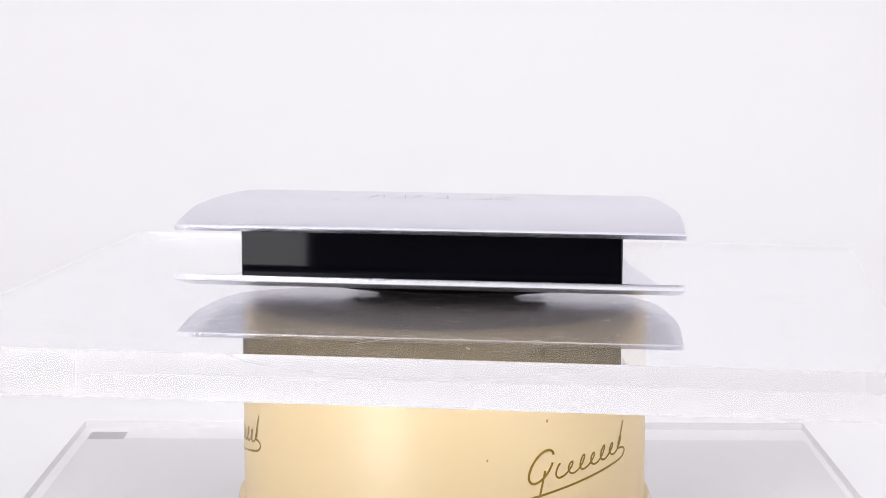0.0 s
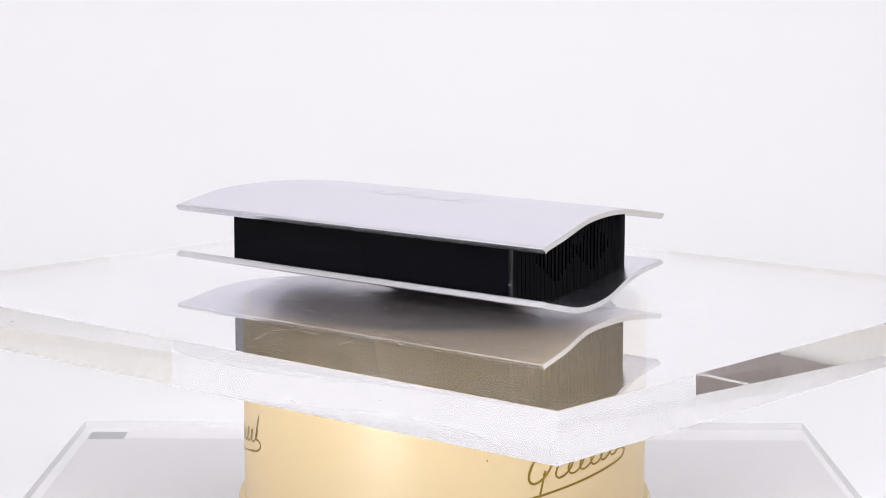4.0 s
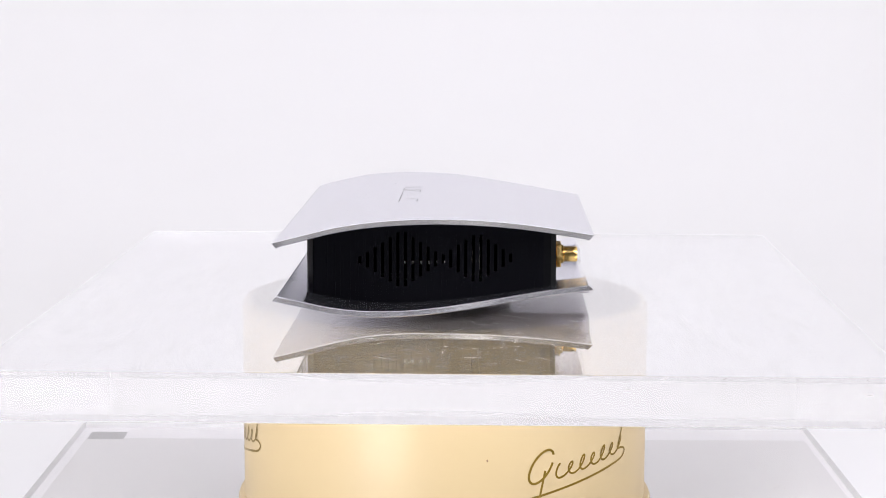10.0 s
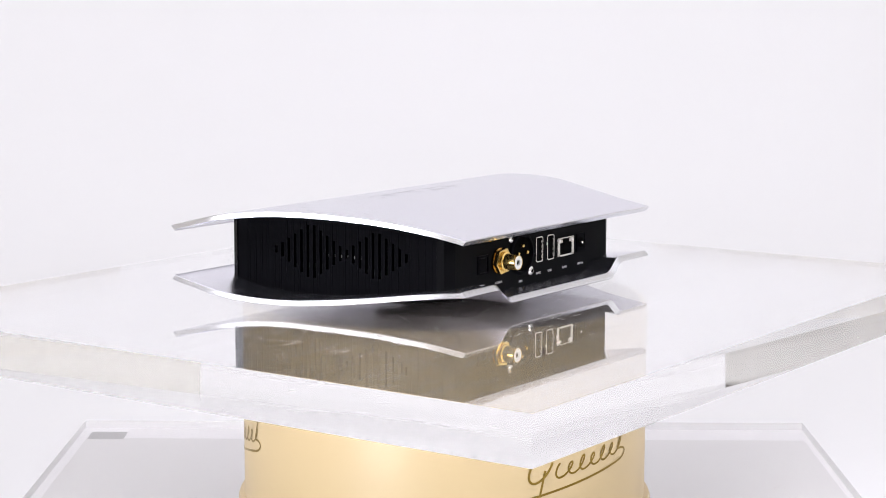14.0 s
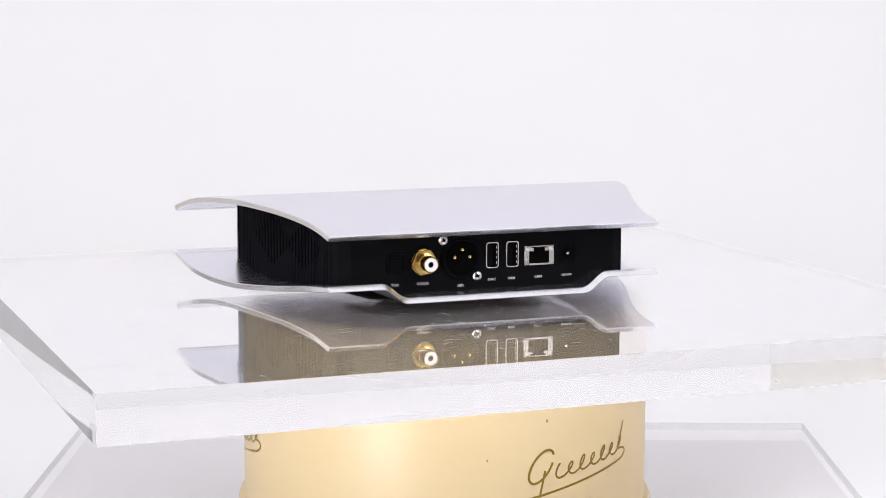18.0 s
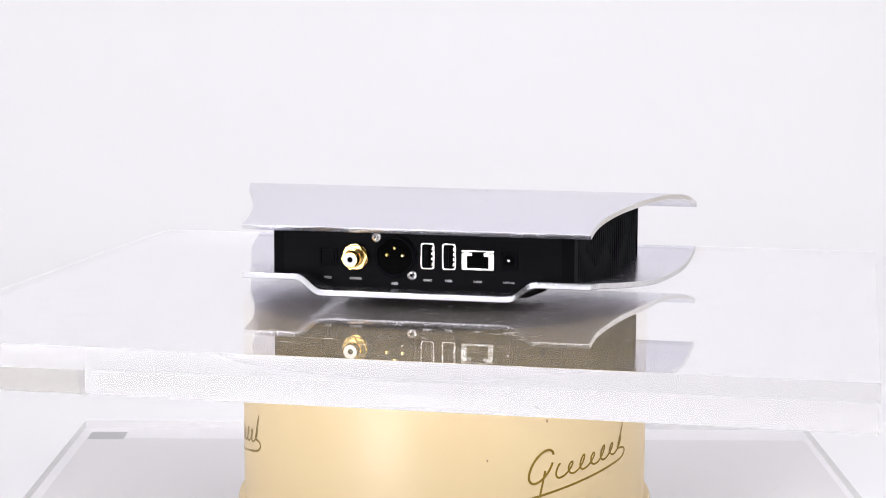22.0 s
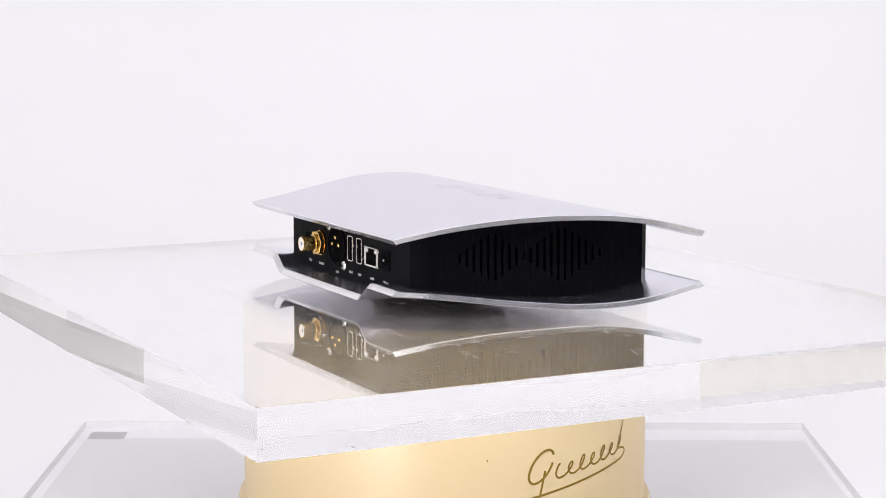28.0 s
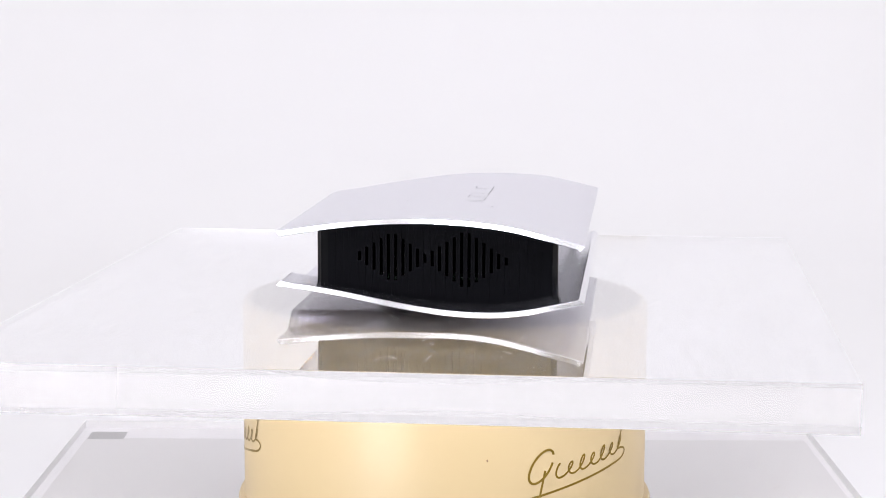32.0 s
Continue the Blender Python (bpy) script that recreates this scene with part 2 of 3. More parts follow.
def room():
    z0, z1 = GROUND - 0.0095, 2.5
    x, yf, yb = 1.98, -2.2, 2.2
    for name, b, mat in (("floor", (-x, x, yf, yb, z0 - 0.1, z0), M_FLOOR), ("ceiling", (-x, x, yf, yb, z1, z1 + 0.1), M_CEIL),
                         ("wall_north", (-x, x, yb, yb + 0.12, z0, z1), M_PALE_WALL), ("wall_south", (-x, x, yf - 0.12, yf, z0, z1), M_DARK_WALL),
                         ("wall_west", (-x - 0.12, -x, yf, yb, z0, z1), M_PALE_WALL), ("wall_east", (x, x + 0.12, yf, yb, z0, z1), M_PALE_WALL)):
        tagged(part(name, box(bmesh.new(), *b), mat), ("plain off-white " if mat is M_PALE_WALL else "plain charcoal " if mat is M_DARK_WALL else "pale mortar " if mat is M_FLOOR else "plain white ") + name.split("_")[0] + " of the studio", name.split("_")[0], kind="structure")


def floor_tiles():
    """Cream stone tiles with narrow joints, on the studio's floor."""
    size, gap = 0.62, 0.006
    floor = bpy.data.objects["floor"]
    bm = box(bmesh.new(), 0, size - gap, 0, size - gap, GROUND - 0.0095, GROUND - 0.0045, 0.0012)
    first = part("tile", bm, M_TILE, floor)
    first.location = (-1.95, -2.17, 0)
    for i in range(6):
        for j in range(7):
            if i or j:
                ob = new("tile", first.data)
                ob.parent = floor
                ob.location = (-1.95 + size * i, -2.17 + size * j, 0)


def wall_cladding(wall_name, side, y_end, z_end, rows, columns, stone):
    """Narrow stone strips laid on a slant on a side wall, with pale joints."""
    wall = bpy.data.objects[wall_name]
    slant, pitch, gap, long = radians(14), 0.064, 0.0035, 0.60
    first = None
    for row in rows:
        for i in range(columns):
            if first is None:
                bm = box(bmesh.new(), -0.004, 0.006, 0, long - gap, 0, pitch - gap, 0.0012)
                first = ob = part("tile", bm, stone, wall)
            else:
                ob = new("tile", first.data)
                ob.parent = wall
            y0, z0 = y_end + math.cos(slant) * (i - columns) * long, z_end + 0.066 * row - math.sin(slant) * (i - columns) * long
            ob.matrix_local = Matrix.Translation((side * 1.98 - (0.002 if side > 0 else 0), y0, z0)) @ Matrix.Rotation(-slant, 4, "X")
    bm = bmesh.new()
    ends = [(y_end, z_end + rows[0] * 0.066), (y_end, z_end + (rows[-1] + 1) * 0.066)]
    far = [(y - math.cos(slant) * columns * long, z + math.sin(slant) * columns * long) for y, z in ends]
    m = Matrix(((0, 0, 1, 1.9746 if side > 0 else -1.981), (1, 0, 0, 0), (0, 1, 0, 0), (0, 0, 0, 1)))
    prism(bm, [ends[0], ends[1], far[1], far[0]], m, 0.0063)
    part("mortar", bm, M_JOINT, wall, "pale mortar between the tiles")


sweep_paper()
room()
floor_tiles()
wall_cladding("wall_west", -1, 0.95, 0.301, range(-4, 7), 3, M_WALL_TILE)
wall_cladding("wall_east", 1, -0.62, 0.05, range(-4, 7), 1, M_GREY_TILE)


# ---- the acrylic block under the drum ----
def acrylic_slab(name, x0, x1, y0, y1, z0, z1, bevel, shade, clear, under, edge):
    bm = box(bmesh.new(), x0, x1, y0, y1, z0, z1, bevel, 2)
    bm.normal_update()
    for f in bm.faces:
        f.material_index = 0 if f.normal.z > 0.95 else 2 if f.normal.z < -0.95 else 1
    ob = part(name, bm, [clear, edge, under])
    ob.visible_shadow = shade
    return ob


block = acrylic_slab("acrylic_block", -0.2435, 0.2425, -0.245, 0.2375, GROUND + 0.0014, BLOCK_TOP, 0, False, M_BLOCK, M_BLOCK_BOTTOM, M_SAWN)
tagged(block, "thick clear acrylic block with sawn edges on white paper", "display block")


def block_specks():
    for x, y, w in ((0.1980, 0.0703, 0.0007), (0.1947, 0.0664, 0.0005), (0.2010, 0.0670, 0.0003)):
        bm = prism(bmesh.new(), [(w * 0.7 * math.cos(k), w * math.sin(k)) for k in (0, 1, 2, 3, 4.2, 5.2)], Matrix.Translation((x, y, BLOCK_TOP)), 0.0002)
        part("speck", bm, M_SPECK, block, "tiny dark speck")


block_specks()


def grey_sheet():
    """A thin grey sheet between the paper and the block, a little smaller than the block."""
    ob = part("sheet", prism(bmesh.new(), [(-0.2375, -0.236), (0.2385, -0.236), (0.2385, 0.2085), (-0.2375, 0.2085)], Matrix.Translation((0, 0, GROUND + 0.0001)), 0.0004), M_SHEET)
    return tagged(ob, "thin pale grey sheet lying beneath the acrylic block", "sheet")


grey_sheet()


def felt_pad():
    ob = part("felt_pad", box(bmesh.new(), -0.2370, -0.2130, 0.2055, 0.2260, -0.0003, 0.0004, 0.0002), M_PAD)
    ob.location = (0, 0, GROUND + 0.0009)
    return tagged(ob, "small grey felt pad beneath the acrylic block's corner", "pad")


felt_pad()


# ---- the cream drum ----
def drum():
    root = new("turntable_drum")
    root.location = (0, 0, BLOCK_TOP)
    h = -0.0228 - BLOCK_TOP
    r = 0.1102
    bm = lathe(bmesh.new(), [(r - 0.003, 0.014), (r, 0.0145), (r, h - 0.003), (r - 0.0008, h - 0.0012), (r - 0.0025, h), (r - 0.004, h)], 160)
    crisp(part("shell", bm, M_CREAM, root), 40)
    bm = lathe(bmesh.new(), [(r - 0.004, h - 0.001), (r - 0.0045, h + 0.0003), (0.02, h + 0.0003)], 96)
    part("top_mat", bm, M_MAT, root, "greyish cream mat on the drum's top")
    bm = lathe(bmesh.new(), [(r + 0.0005, 0.0003), (r + 0.003, 0.001), (r + 0.0034, 0.016), (r + 0.0026, 0.0185), (r + 0.0001, 0.019)], 160)
    crisp(part("base_rim", bm, M_CREAM, root, "protruding cream base rim"), 40)

    def ribbon(bm, pts, width):
        """A painted stroke on the drum's wall from (arc, height) pairs."""
        rr = r + 0.00025
        left, right = [], []
        for i, (s, z) in enumerate(pts):
            s0, z0 = pts[max(0, i - 1)]
            s1, z1 = pts[min(len(pts) - 1, i + 1)]
            d = math.hypot(s1 - s0, z1 - z0) or 1
            nx, nz = -(z1 - z0) / d * width / 2, (s1 - s0) / d * width / 2
            for lst, k in ((left, 1), (right, -1)):
                a = (s + k * nx) / r
                lst.append(bm.verts.new((rr * math.sin(a), -rr * math.cos(a), z + k * nz)))
        for i in range(len(pts) - 1):
            bm.faces.new((left[i], left[i + 1], right[i + 1], right[i]))

    def mark(turn):
        """A slanted ornamental line: an open loop, a run of waves, a tall stem and a long underline."""
        bm = bmesh.new()
        slope = 0.15
        loop = []
        for k in range(48):
            a = radians(35 + 330 * k / 47)
            u, z = 0.0062 * math.cos(a), 0.0085 + 0.0078 * math.sin(a)
            loop.append((0.0060 + u + 0.42 * (z - 0.006), z))
        tail = [(0.0092 - 0.0030 * k / 9, 0.006 - 0.013 * k / 9) for k in range(10)]
        waves = []
        for k in range(150):
            u = k / 149
            a = u * 6 * 2 * math.pi
            z = 0.0034 + (0.0034 + 0.0006 * math.cos(a / 2)) * math.cos(a)
            waves.append((0.0150 + 0.0460 * u - 0.0027 * math.sin(a) + 0.45 * z, z))
        stem = [(0.0610 + 0.0060 * k / 9, 0.001 + 0.0135 * k / 9) for k in range(10)]
        under = [(-0.003 + 0.064 * k / 39, -0.0050 - 0.0016 * (1 - k / 39)) for k in range(40)]
        hook = [(0.0612 + 0.0075 * math.sin(radians(a)), -0.0018 - 0.0032 * math.cos(radians(a))) for a in range(0, 190, 15)]
        for pts, w in ((loop, 0.0013), (tail, 0.0012), (waves, 0.0011), (stem, 0.0011), (under, 0.0012), (hook, 0.0011)):
            ribbon(bm, [(s, z + slope * s) for s, z in pts], w)
        ob = part("script_mark", bm, M_BRASS, root, "dark gold slanted script-like ornament")
        ob.rotation_euler = (0, 0, radians(turn))
        ob.location = (0, 0, 0.0455)
        return ob

    mark(22.5)
    mark(-97)
    for a, z, w in ((27.7, 0.0784, 0.0009), (11.1, 0.0604, 0.0007), (26.2, 0.095, 0.0024)):
        m = Matrix.Rotation(radians(a), 4, "Z") @ Matrix.Translation((0, -r - 0.0001, z)) @ Matrix.Rotation(radians(90), 4, "X")
        part("speck", prism(bmesh.new(), [(w * 0.7 * math.cos(k), w * math.sin(k)) for k in (0, 1, 2, 3, 4.2, 5.2)], m, 0.0002), M_SPECK, root, "tiny brown speck")
    return tagged(root, "round glossy cream drum with slanted gold script ornaments", "drum")


drum()


# ---- the turning acrylic plate ----
def plate():
    ob = acrylic_slab("acrylic_plate", -0.231, 0.233, -0.200, 0.2045, -0.0222, 0.0, 0, False, M_ACR_TOP, M_ACR_BOTTOM, M_ACR_EDGE)
    # the round patch of the underside that rests on the drum's mat has no air behind it
    me = ob.data
    me.materials.append(M_ACR_CONTACT)
    bm = bmesh.new()
    bm.from_mesh(me)
    bm.faces.ensure_lookup_table()
    under = [f for f in bm.faces if f.normal.z < -0.95][0]
    corner = {(v.co.x > 0, v.co.y > 0): v for v in under.verts}
    corner = [corner[k] for k in ((True, True), (False, True), (False, False), (True, False))]
    z0 = under.verts[0].co.z
    bmesh.ops.delete(bm, geom=[under], context="FACES_ONLY")
    rim = [bm.verts.new((0.1055 * math.cos(2 * math.pi * k / 96), 0.1055 * math.sin(2 * math.pi * k / 96), z0)) for k in range(96)]
    for k in range(96):
        bm.faces.new((rim[k], rim[(k + 1) % 96], corner[k // 24])).material_index = 2
        if k % 24 == 0:
            bm.faces.new((corner[k // 24 - 1], rim[k], corner[k // 24])).material_index = 2
    bm.faces.new(rim).material_index = 3
    bmesh.ops.recalc_face_normals(bm, faces=bm.faces[:])
    bm.to_mesh(me)
    bm.free()
    bm = bmesh.new()
    rng = random.Random(7)
    for k in range(420):
        a, d = rng.uniform(0, 2 * math.pi), 0.18 * math.sqrt(rng.random())
        x, y = d * math.cos(a) * 1.15, d * math.sin(a)
        t = rng.gauss(0.3, 0.45) if k % 4 else rng.uniform(0, math.pi)
        long = k % 7 == 0
        ln, w = rng.uniform(0.012, 0.030) if long else rng.uniform(0.002, 0.010), rng.uniform(0.00003, 0.00007) if long else rng.uniform(0.00004, 0.00013)
        bend = rng.uniform(-0.2, 0.2)
        prev = None
        for i in range(6):
            u = i / 5 - 0.5
            p = Vector((x + ln * u * math.cos(t + bend * u), y + ln * u * math.sin(t + bend * u), 0.00021))
            n = Vector((-math.sin(t), math.cos(t), 0)) * w * (1 - (2 * u) ** 2 * 0.9)
            cur = (bm.verts.new(p + n), bm.verts.new(p - n))
            if prev:
                bm.faces.new((prev[0], cur[0], cur[1], prev[1]))
            prev = cur
    film_bm = bmesh.new()
    film_bm.faces.new([film_bm.verts.new(p) for p in ((-0.2309, -0.1999, 0.00018), (0.2329, -0.1999, 0.00018), (0.2329, 0.2044, 0.00018), (-0.2309, 0.2044, 0.00018))])
    film_ob = part("dust_film", film_bm, M_DUST, ob, "polished face with thin streaks of wiped dust")
    film_ob.visible_shadow = False
    # scuffs on the polished edges
    rng = random.Random(11)
    for axis, sign, at, along, z in (("x", 1, 0.233, 0.0994, -0.0012), ("x", 1, 0.233, 0.0836, -0.0061), ("x", 1, 0.233, 0.187, -0.0076), ("y", 1, 0.2045, -0.0673, -0.0129), ("y", 1, 0.2045, -0.0853, -0.0181), ("x", -1, -0.231, 0.1628, -0.0205), ("y", -1, -0.200, 0.085, -0.0180)):
        bm2 = bmesh.new()
        w, h, lean = rng.uniform(0.0012, 0.0028), rng.uniform(0.00018, 0.0004), rng.uniform(-0.0006, 0.0006)
        pts = [(-w, -lean), (-w * 0.3, h - lean * 0.4), (w * 0.5, h * 0.8 + lean * 0.5), (w, lean), (w * 0.4, -h * 0.5 + lean * 0.4), (-w * 0.5, -h * 0.6 - lean * 0.5)]
        off = at + sign * 0.0001
        bm2.faces.new([bm2.verts.new((off, along + a, z + b) if axis == "x" else (along + a, off, z + b)) for a, b in pts])
        part("scuff", bm2, M_SCUFF, ob, "small grey scuff on the edge")
    tagged(part("scratches", bm, M_SCRATCH, ob, "fine pale surface scratches"), kind="stuff")
    return tagged(ob, "square clear acrylic plate with scratched surface on the drum", "acrylic plate")


turning_plate = plate()


# ---- the audio device ----
OFF = 0.0006          # its middle lies a little beside the axis
Y_F, Y_R = -0.0800, 0.0762
THICK = 0.0030


def bent(y, keys):
    """Smooth interpolation through (y, z) keys."""
    if y <= keys[0][0]:
        return keys[0][1]
    for i in range(len(keys) - 1):
        (a, za), (b, zb) = keys[i], keys[i + 1]
        if y <= b:
            z0 = keys[i - 1] if i else keys[i]
            z3 = keys[i + 2] if i + 2 < len(keys) else keys[i + 1]
            ma = (zb - z0[1]) / (b - z0[0]) * (b - a)
            mb = (z3[1] - za) / (z3[0] - a) * (b - a)
            t = (y - a) / (b - a)
            return (2 * t ** 3 - 3 * t * t + 1) * za + (t ** 3 - 2 * t * t + t) * ma + (-2 * t ** 3 + 3 * t * t) * zb + (t ** 3 - t * t) * mb
    return keys[-1][1]


TOP_KEYS = [(-0.080, 0.0420), (-0.066, 0.0455), (-0.050, 0.0491), (-0.034, 0.0510), (-0.016, 0.0518), (0.002, 0.0515), (0.022, 0.0498), (0.042, 0.0472), (0.060, 0.0443), (0.0762, 0.0417)]
LOW_KEYS = [(-0.080, 0.0134), (-0.066, 0.0103), (-0.050, 0.0067), (-0.034, 0.0045), (-0.016, 0.0040), (0.002, 0.0050), (0.022, 0.0068), (0.042, 0.0093), (0.060, 0.0115), (0.0762, 0.0135)]
SIDE_KEYS = [(-0.080, 0.1303), (-0.055, 0.1275), (-0.030, 0.1198), (0.0, 0.1108), (0.030, 0.0990), (0.055, 0.0922), (0.0762, 0.0908)]


def z_top(y):
    return bent(y, TOP_KEYS)


def z_low(x, y):
    """The outer face of the lower shell: its middle tongue stays low behind, under the sockets."""
    z = bent(y, LOW_KEYS)
    s = min(1.0, max(0.0, (0.0625 - abs(x)) / 0.0135))
    s = s * s * (3 - 2 * s)
    low = 0.0044 + 0.0012 * max(0.0, min(1.0, (y + 0.009) / 0.085))
    return z - max(0.0, z - low) * s if y > -0.009 else z


def half_at(y):
    return bent(y, SIDE_KEYS)


def shell_plate(name, root, outer, up, label):
    """A bent sheet: outer(x, y) is its outside, the inside lies THICK towards the body; up = 1 for the upper one."""
    nx, ny = 72, 44
    c = 0.0004
    us = sorted(set([-1, 1] + [-1 + 2 * i / nx for i in range(nx + 1)]))
    bm = bmesh.new()
    sheets = []
    # the front and rear ends are mitred towards the body, the sides are cut square
    for inset, mitre, dz in ((c, 0.0004, 0.0), (0.0, 0.0, c), (0.0, 0.0021, THICK - c * 0.8), (c, 0.0026, THICK)):
        rows = []
        for j in range(ny + 1):
            y = Y_F + (Y_R - Y_F) * j / ny
            yy = min(max(y, Y_F + mitre), Y_R - mitre)
            hw = half_at(y) - inset
            rows.append([bm.verts.new((u * hw, yy, outer(u * half_at(y), y) - up * dz)) for u in us])
        sheets.append(rows)
    a, b, c2, d = sheets
    n = len(us)
    for s in (a, d):
        for j in range(ny):
            for i in range(n - 1):
                bm.faces.new((s[j][i], s[j][i + 1], s[j + 1][i + 1], s[j + 1][i]))

    def loop(s):
        return [s[0][i] for i in range(n)] + [s[j][n - 1] for j in range(1, ny + 1)] + [s[ny][i] for i in range(n - 2, -1, -1)] + [s[j][0] for j in range(ny - 1, 0, -1)]
    ls = [loop(s) for s in (a, b, c2, d)]
    for p, q in zip(ls, ls[1:]):
        for i in range(len(p)):
            f = bm.faces.new((p[i], p[(i + 1) % len(p)], q[(i + 1) % len(p)], q[i]))
            f.material_index = 1
    # the few unused inner grid points of the two middle sheets
    bmesh.ops.delete(bm, geom=[v for v in bm.verts if not v.link_faces], context="VERTS")
    return crisp(part(name, bm, [M_ALU, M_ALU_EDGE], root, label), 30)


BODY_F, BODY_R, BODY_Y0, BODY_Y1 = 0.0980, 0.0800, -0.0628, 0.0560


def body_half(y):
    return BODY_F + (BODY_R - BODY_F) * (y - BODY_Y0) / (BODY_Y1 - BODY_Y0)


def wall_strip(bm, x, y0, y1, d0, d1, side, zlo=None, zhi=None):
    """A vertical strip of the side wall between y0 and y1, from d0 to d1 inwards of the wall's face."""
    v = []
    for y in (y0, y1):
        for d in (d0, d1):
            xx = side * (body_half(y) - d)
            lo = z_low(xx, y) + THICK - 0.0006 if zlo is None else zlo
            hi = z_top(y) - THICK + 0.0006 if zhi is None else zhi
            v.append((bm.verts.new((xx, y, lo)), bm.verts.new((xx, y, hi))))
    a, b, c, d = v
    for p, q in ((a, c), (c, d), (d, b), (b, a)):
        bm.faces.new((p[0], q[0], q[1], p[1]))
    bm.faces.new((a[0], b[0], d[0], c[0]))
    bm.faces.new((a[1], c[1], d[1], b[1]))


def slot_half(k):
    """Half heights of the 21 vent slots: two diamonds, a large one in front and a small one behind."""
    big = 0.0148 - 0.00245 * abs(k - 5.5)
    small = 0.0128 - 0.00235 * abs(k - 15.5)
    return max(0.0019, big, small)


def device():
    root = new("streaming_player")
    shell_plate("upper_shell", root, lambda x, y: z_top(y), 1, "curved silver aluminium upper shell")
    shell_plate("lower_shell", root, z_low, -1, "curved silver aluminium lower shell with dropped rear tongue")

    # front panel, gloss black, with polished upright ends
    bm = bmesh.new()
    n = 40
    y1 = -0.0632
    cols = []
    for i in range(n + 1):
        x = (-0.0985, -0.0978)[i] if i < 2 else (0.0978, 0.0985)[i - n + 1] if i > n - 2 else -0.0978 + 0.1956 * (i - 1) / (n - 2)
        y0 = -0.0652 if i in (0, n) else -0.0660
        cols.append([bm.verts.new((x, yy, z)) for yy, z in ((y0, z_low(x, y0) + THICK - 0.0004), (y0, z_top(y0) - THICK + 0.0004), (y1, z_top(y1) - THICK + 0.0004), (y1, z_low(x, y1) + THICK - 0.0004))])
    for k, (p, q) in enumerate(zip(cols, cols[1:])):
        for i in range(4):
            bm.faces.new((p[i], q[i], q[(i + 1) % 4], p[(i + 1) % 4])).material_index = 1 if k in (0, n - 1) else 0
    bm.faces.new(cols[0]).material_index = 1
    bm.faces.new(cols[-1][::-1]).material_index = 1
    part("front_panel", bm, [M_GLOSS, M_GLOSS_EDGE], root, "mirror-gloss black front panel")

    # side walls: upright ribs with recessed grooves, pierced by the vent slots
    pitch, first = 0.00375, -0.0401
    for side in (1, -1):
        cells = [(k, first + k * pitch) for k in range(-5, 23)]
        zc = 0.0287
        edges = [(BODY_Y0 - 0.0002, 0.0)]
        for k, y in cells:
            h = slot_half(k) if 0 <= k <= 20 else 0.0
            edges += [(y - 0.0008, h), (y + 0.0008, h)]
        edges.append((BODY_Y1 - 0.004, 0.0))
        bm = bmesh.new()
        cols = []
        for y, h in edges:
            both = []
            for d in (0.00022, 0.002):
                xx = side * (body_half(y) - d)
                zs = [z_low(xx, y) + THICK - 0.0006] + ([zc - h, zc + h] if h else []) + [z_top(y) - THICK + 0.0006]
                both.append([bm.verts.new((xx, y, z)) for z in zs])
            cols.append(both)
        for i in range(len(cols) - 1):
            p, q = cols[i], cols[i + 1]
            if i % 2 and edges[i][1]:
                for s in (0, 1):
                    bm.faces.new((p[s][0], q[s][0], q[s][1], p[s][1]))
                    bm.faces.new((p[s][2], q[s][2], q[s][3], p[s][3]))
                bm.faces.new((p[0][1], q[0][1], q[1][1], p[1][1]))
                bm.faces.new((p[0][2], q[0][2], q[1][2], p[1][2]))
                bm.faces.new((p[0][1], p[0][2], p[1][2], p[1][1]))
                bm.faces.new((q[0][1], q[0][2], q[1][2], q[1][1]))
            else:
                for s in (0, 1):
                    bm.faces.new(p[s] + q[s][::-1])
        wall = part("side_panel", bm, M_BLACK, root, "black ribbed side panel with diamond-shaped vent slots")
        cells = cells + [(23, first + 23 * pitch)]
        for k, y in cells:
            a, b = y + 0.0008, y + pitch - 0.0008
            mid = (a + b) / 2
            bm = bmesh.new()
            wall_strip(bm, 0, a, mid - 0.00018, 0.0, 0.0008, side)
            wall_strip(bm, 0, mid - 0.00018, mid + 0.00018, 0.00012, 0.0008, side)
            wall_strip(bm, 0, mid + 0.00018, b, 0.0, 0.0008, side)
            part("rib", bm, M_BLACK, wall)

    # rear wall with slightly chamfered upright ends
    bm = bmesh.new()
    out = [(-0.0805, 0.0515), (-0.0797, 0.0552), (-0.0735, 0.0580), (-0.05, 0.0580), (-0.02, 0.0580), (0.02, 0.0580), (0.05, 0.0580), (0.0735, 0.0580), (0.0797, 0.0552), (0.0805, 0.0515)]
    fine = []
    for (xa, ya), (xb, yb) in zip(out, out[1:]):
        for i in range(6):
            fine.append((xa + (xb - xa) * i / 6, ya + (yb - ya) * i / 6))
    fine.append(out[-1])
    prev = None
    for x, y in fine:
        inner = (x * 0.975, y - 0.002)
        cur = [bm.verts.new((px, py, z)) for (px, py), z in (((x, y), z_low(x, y) + THICK - 0.0005), ((x, y), z_top(y) - THICK + 0.0005), (inner, z_top(y) - THICK + 0.0005), (inner, z_low(x, y) + THICK - 0.0005))]
        if prev:
            for i in range(4):
                bm.faces.new((prev[i], cur[i], cur[(i + 1) % 4], prev[(i + 1) % 4]))
        else:
            bm.faces.new(cur)
        prev = cur
    bm.faces.new(prev[::-1])
    rear = part("rear_panel", bm, M_REAR, root, "flat black rear panel with white socket captions")

    # inside: added black box stops stray light; a narrow gap stays behind the slots
    bm = bmesh.new()
    box(bm, -0.0655, 0.0655, -0.057, 0.047, 0.0125, 0.0440, 0.001)
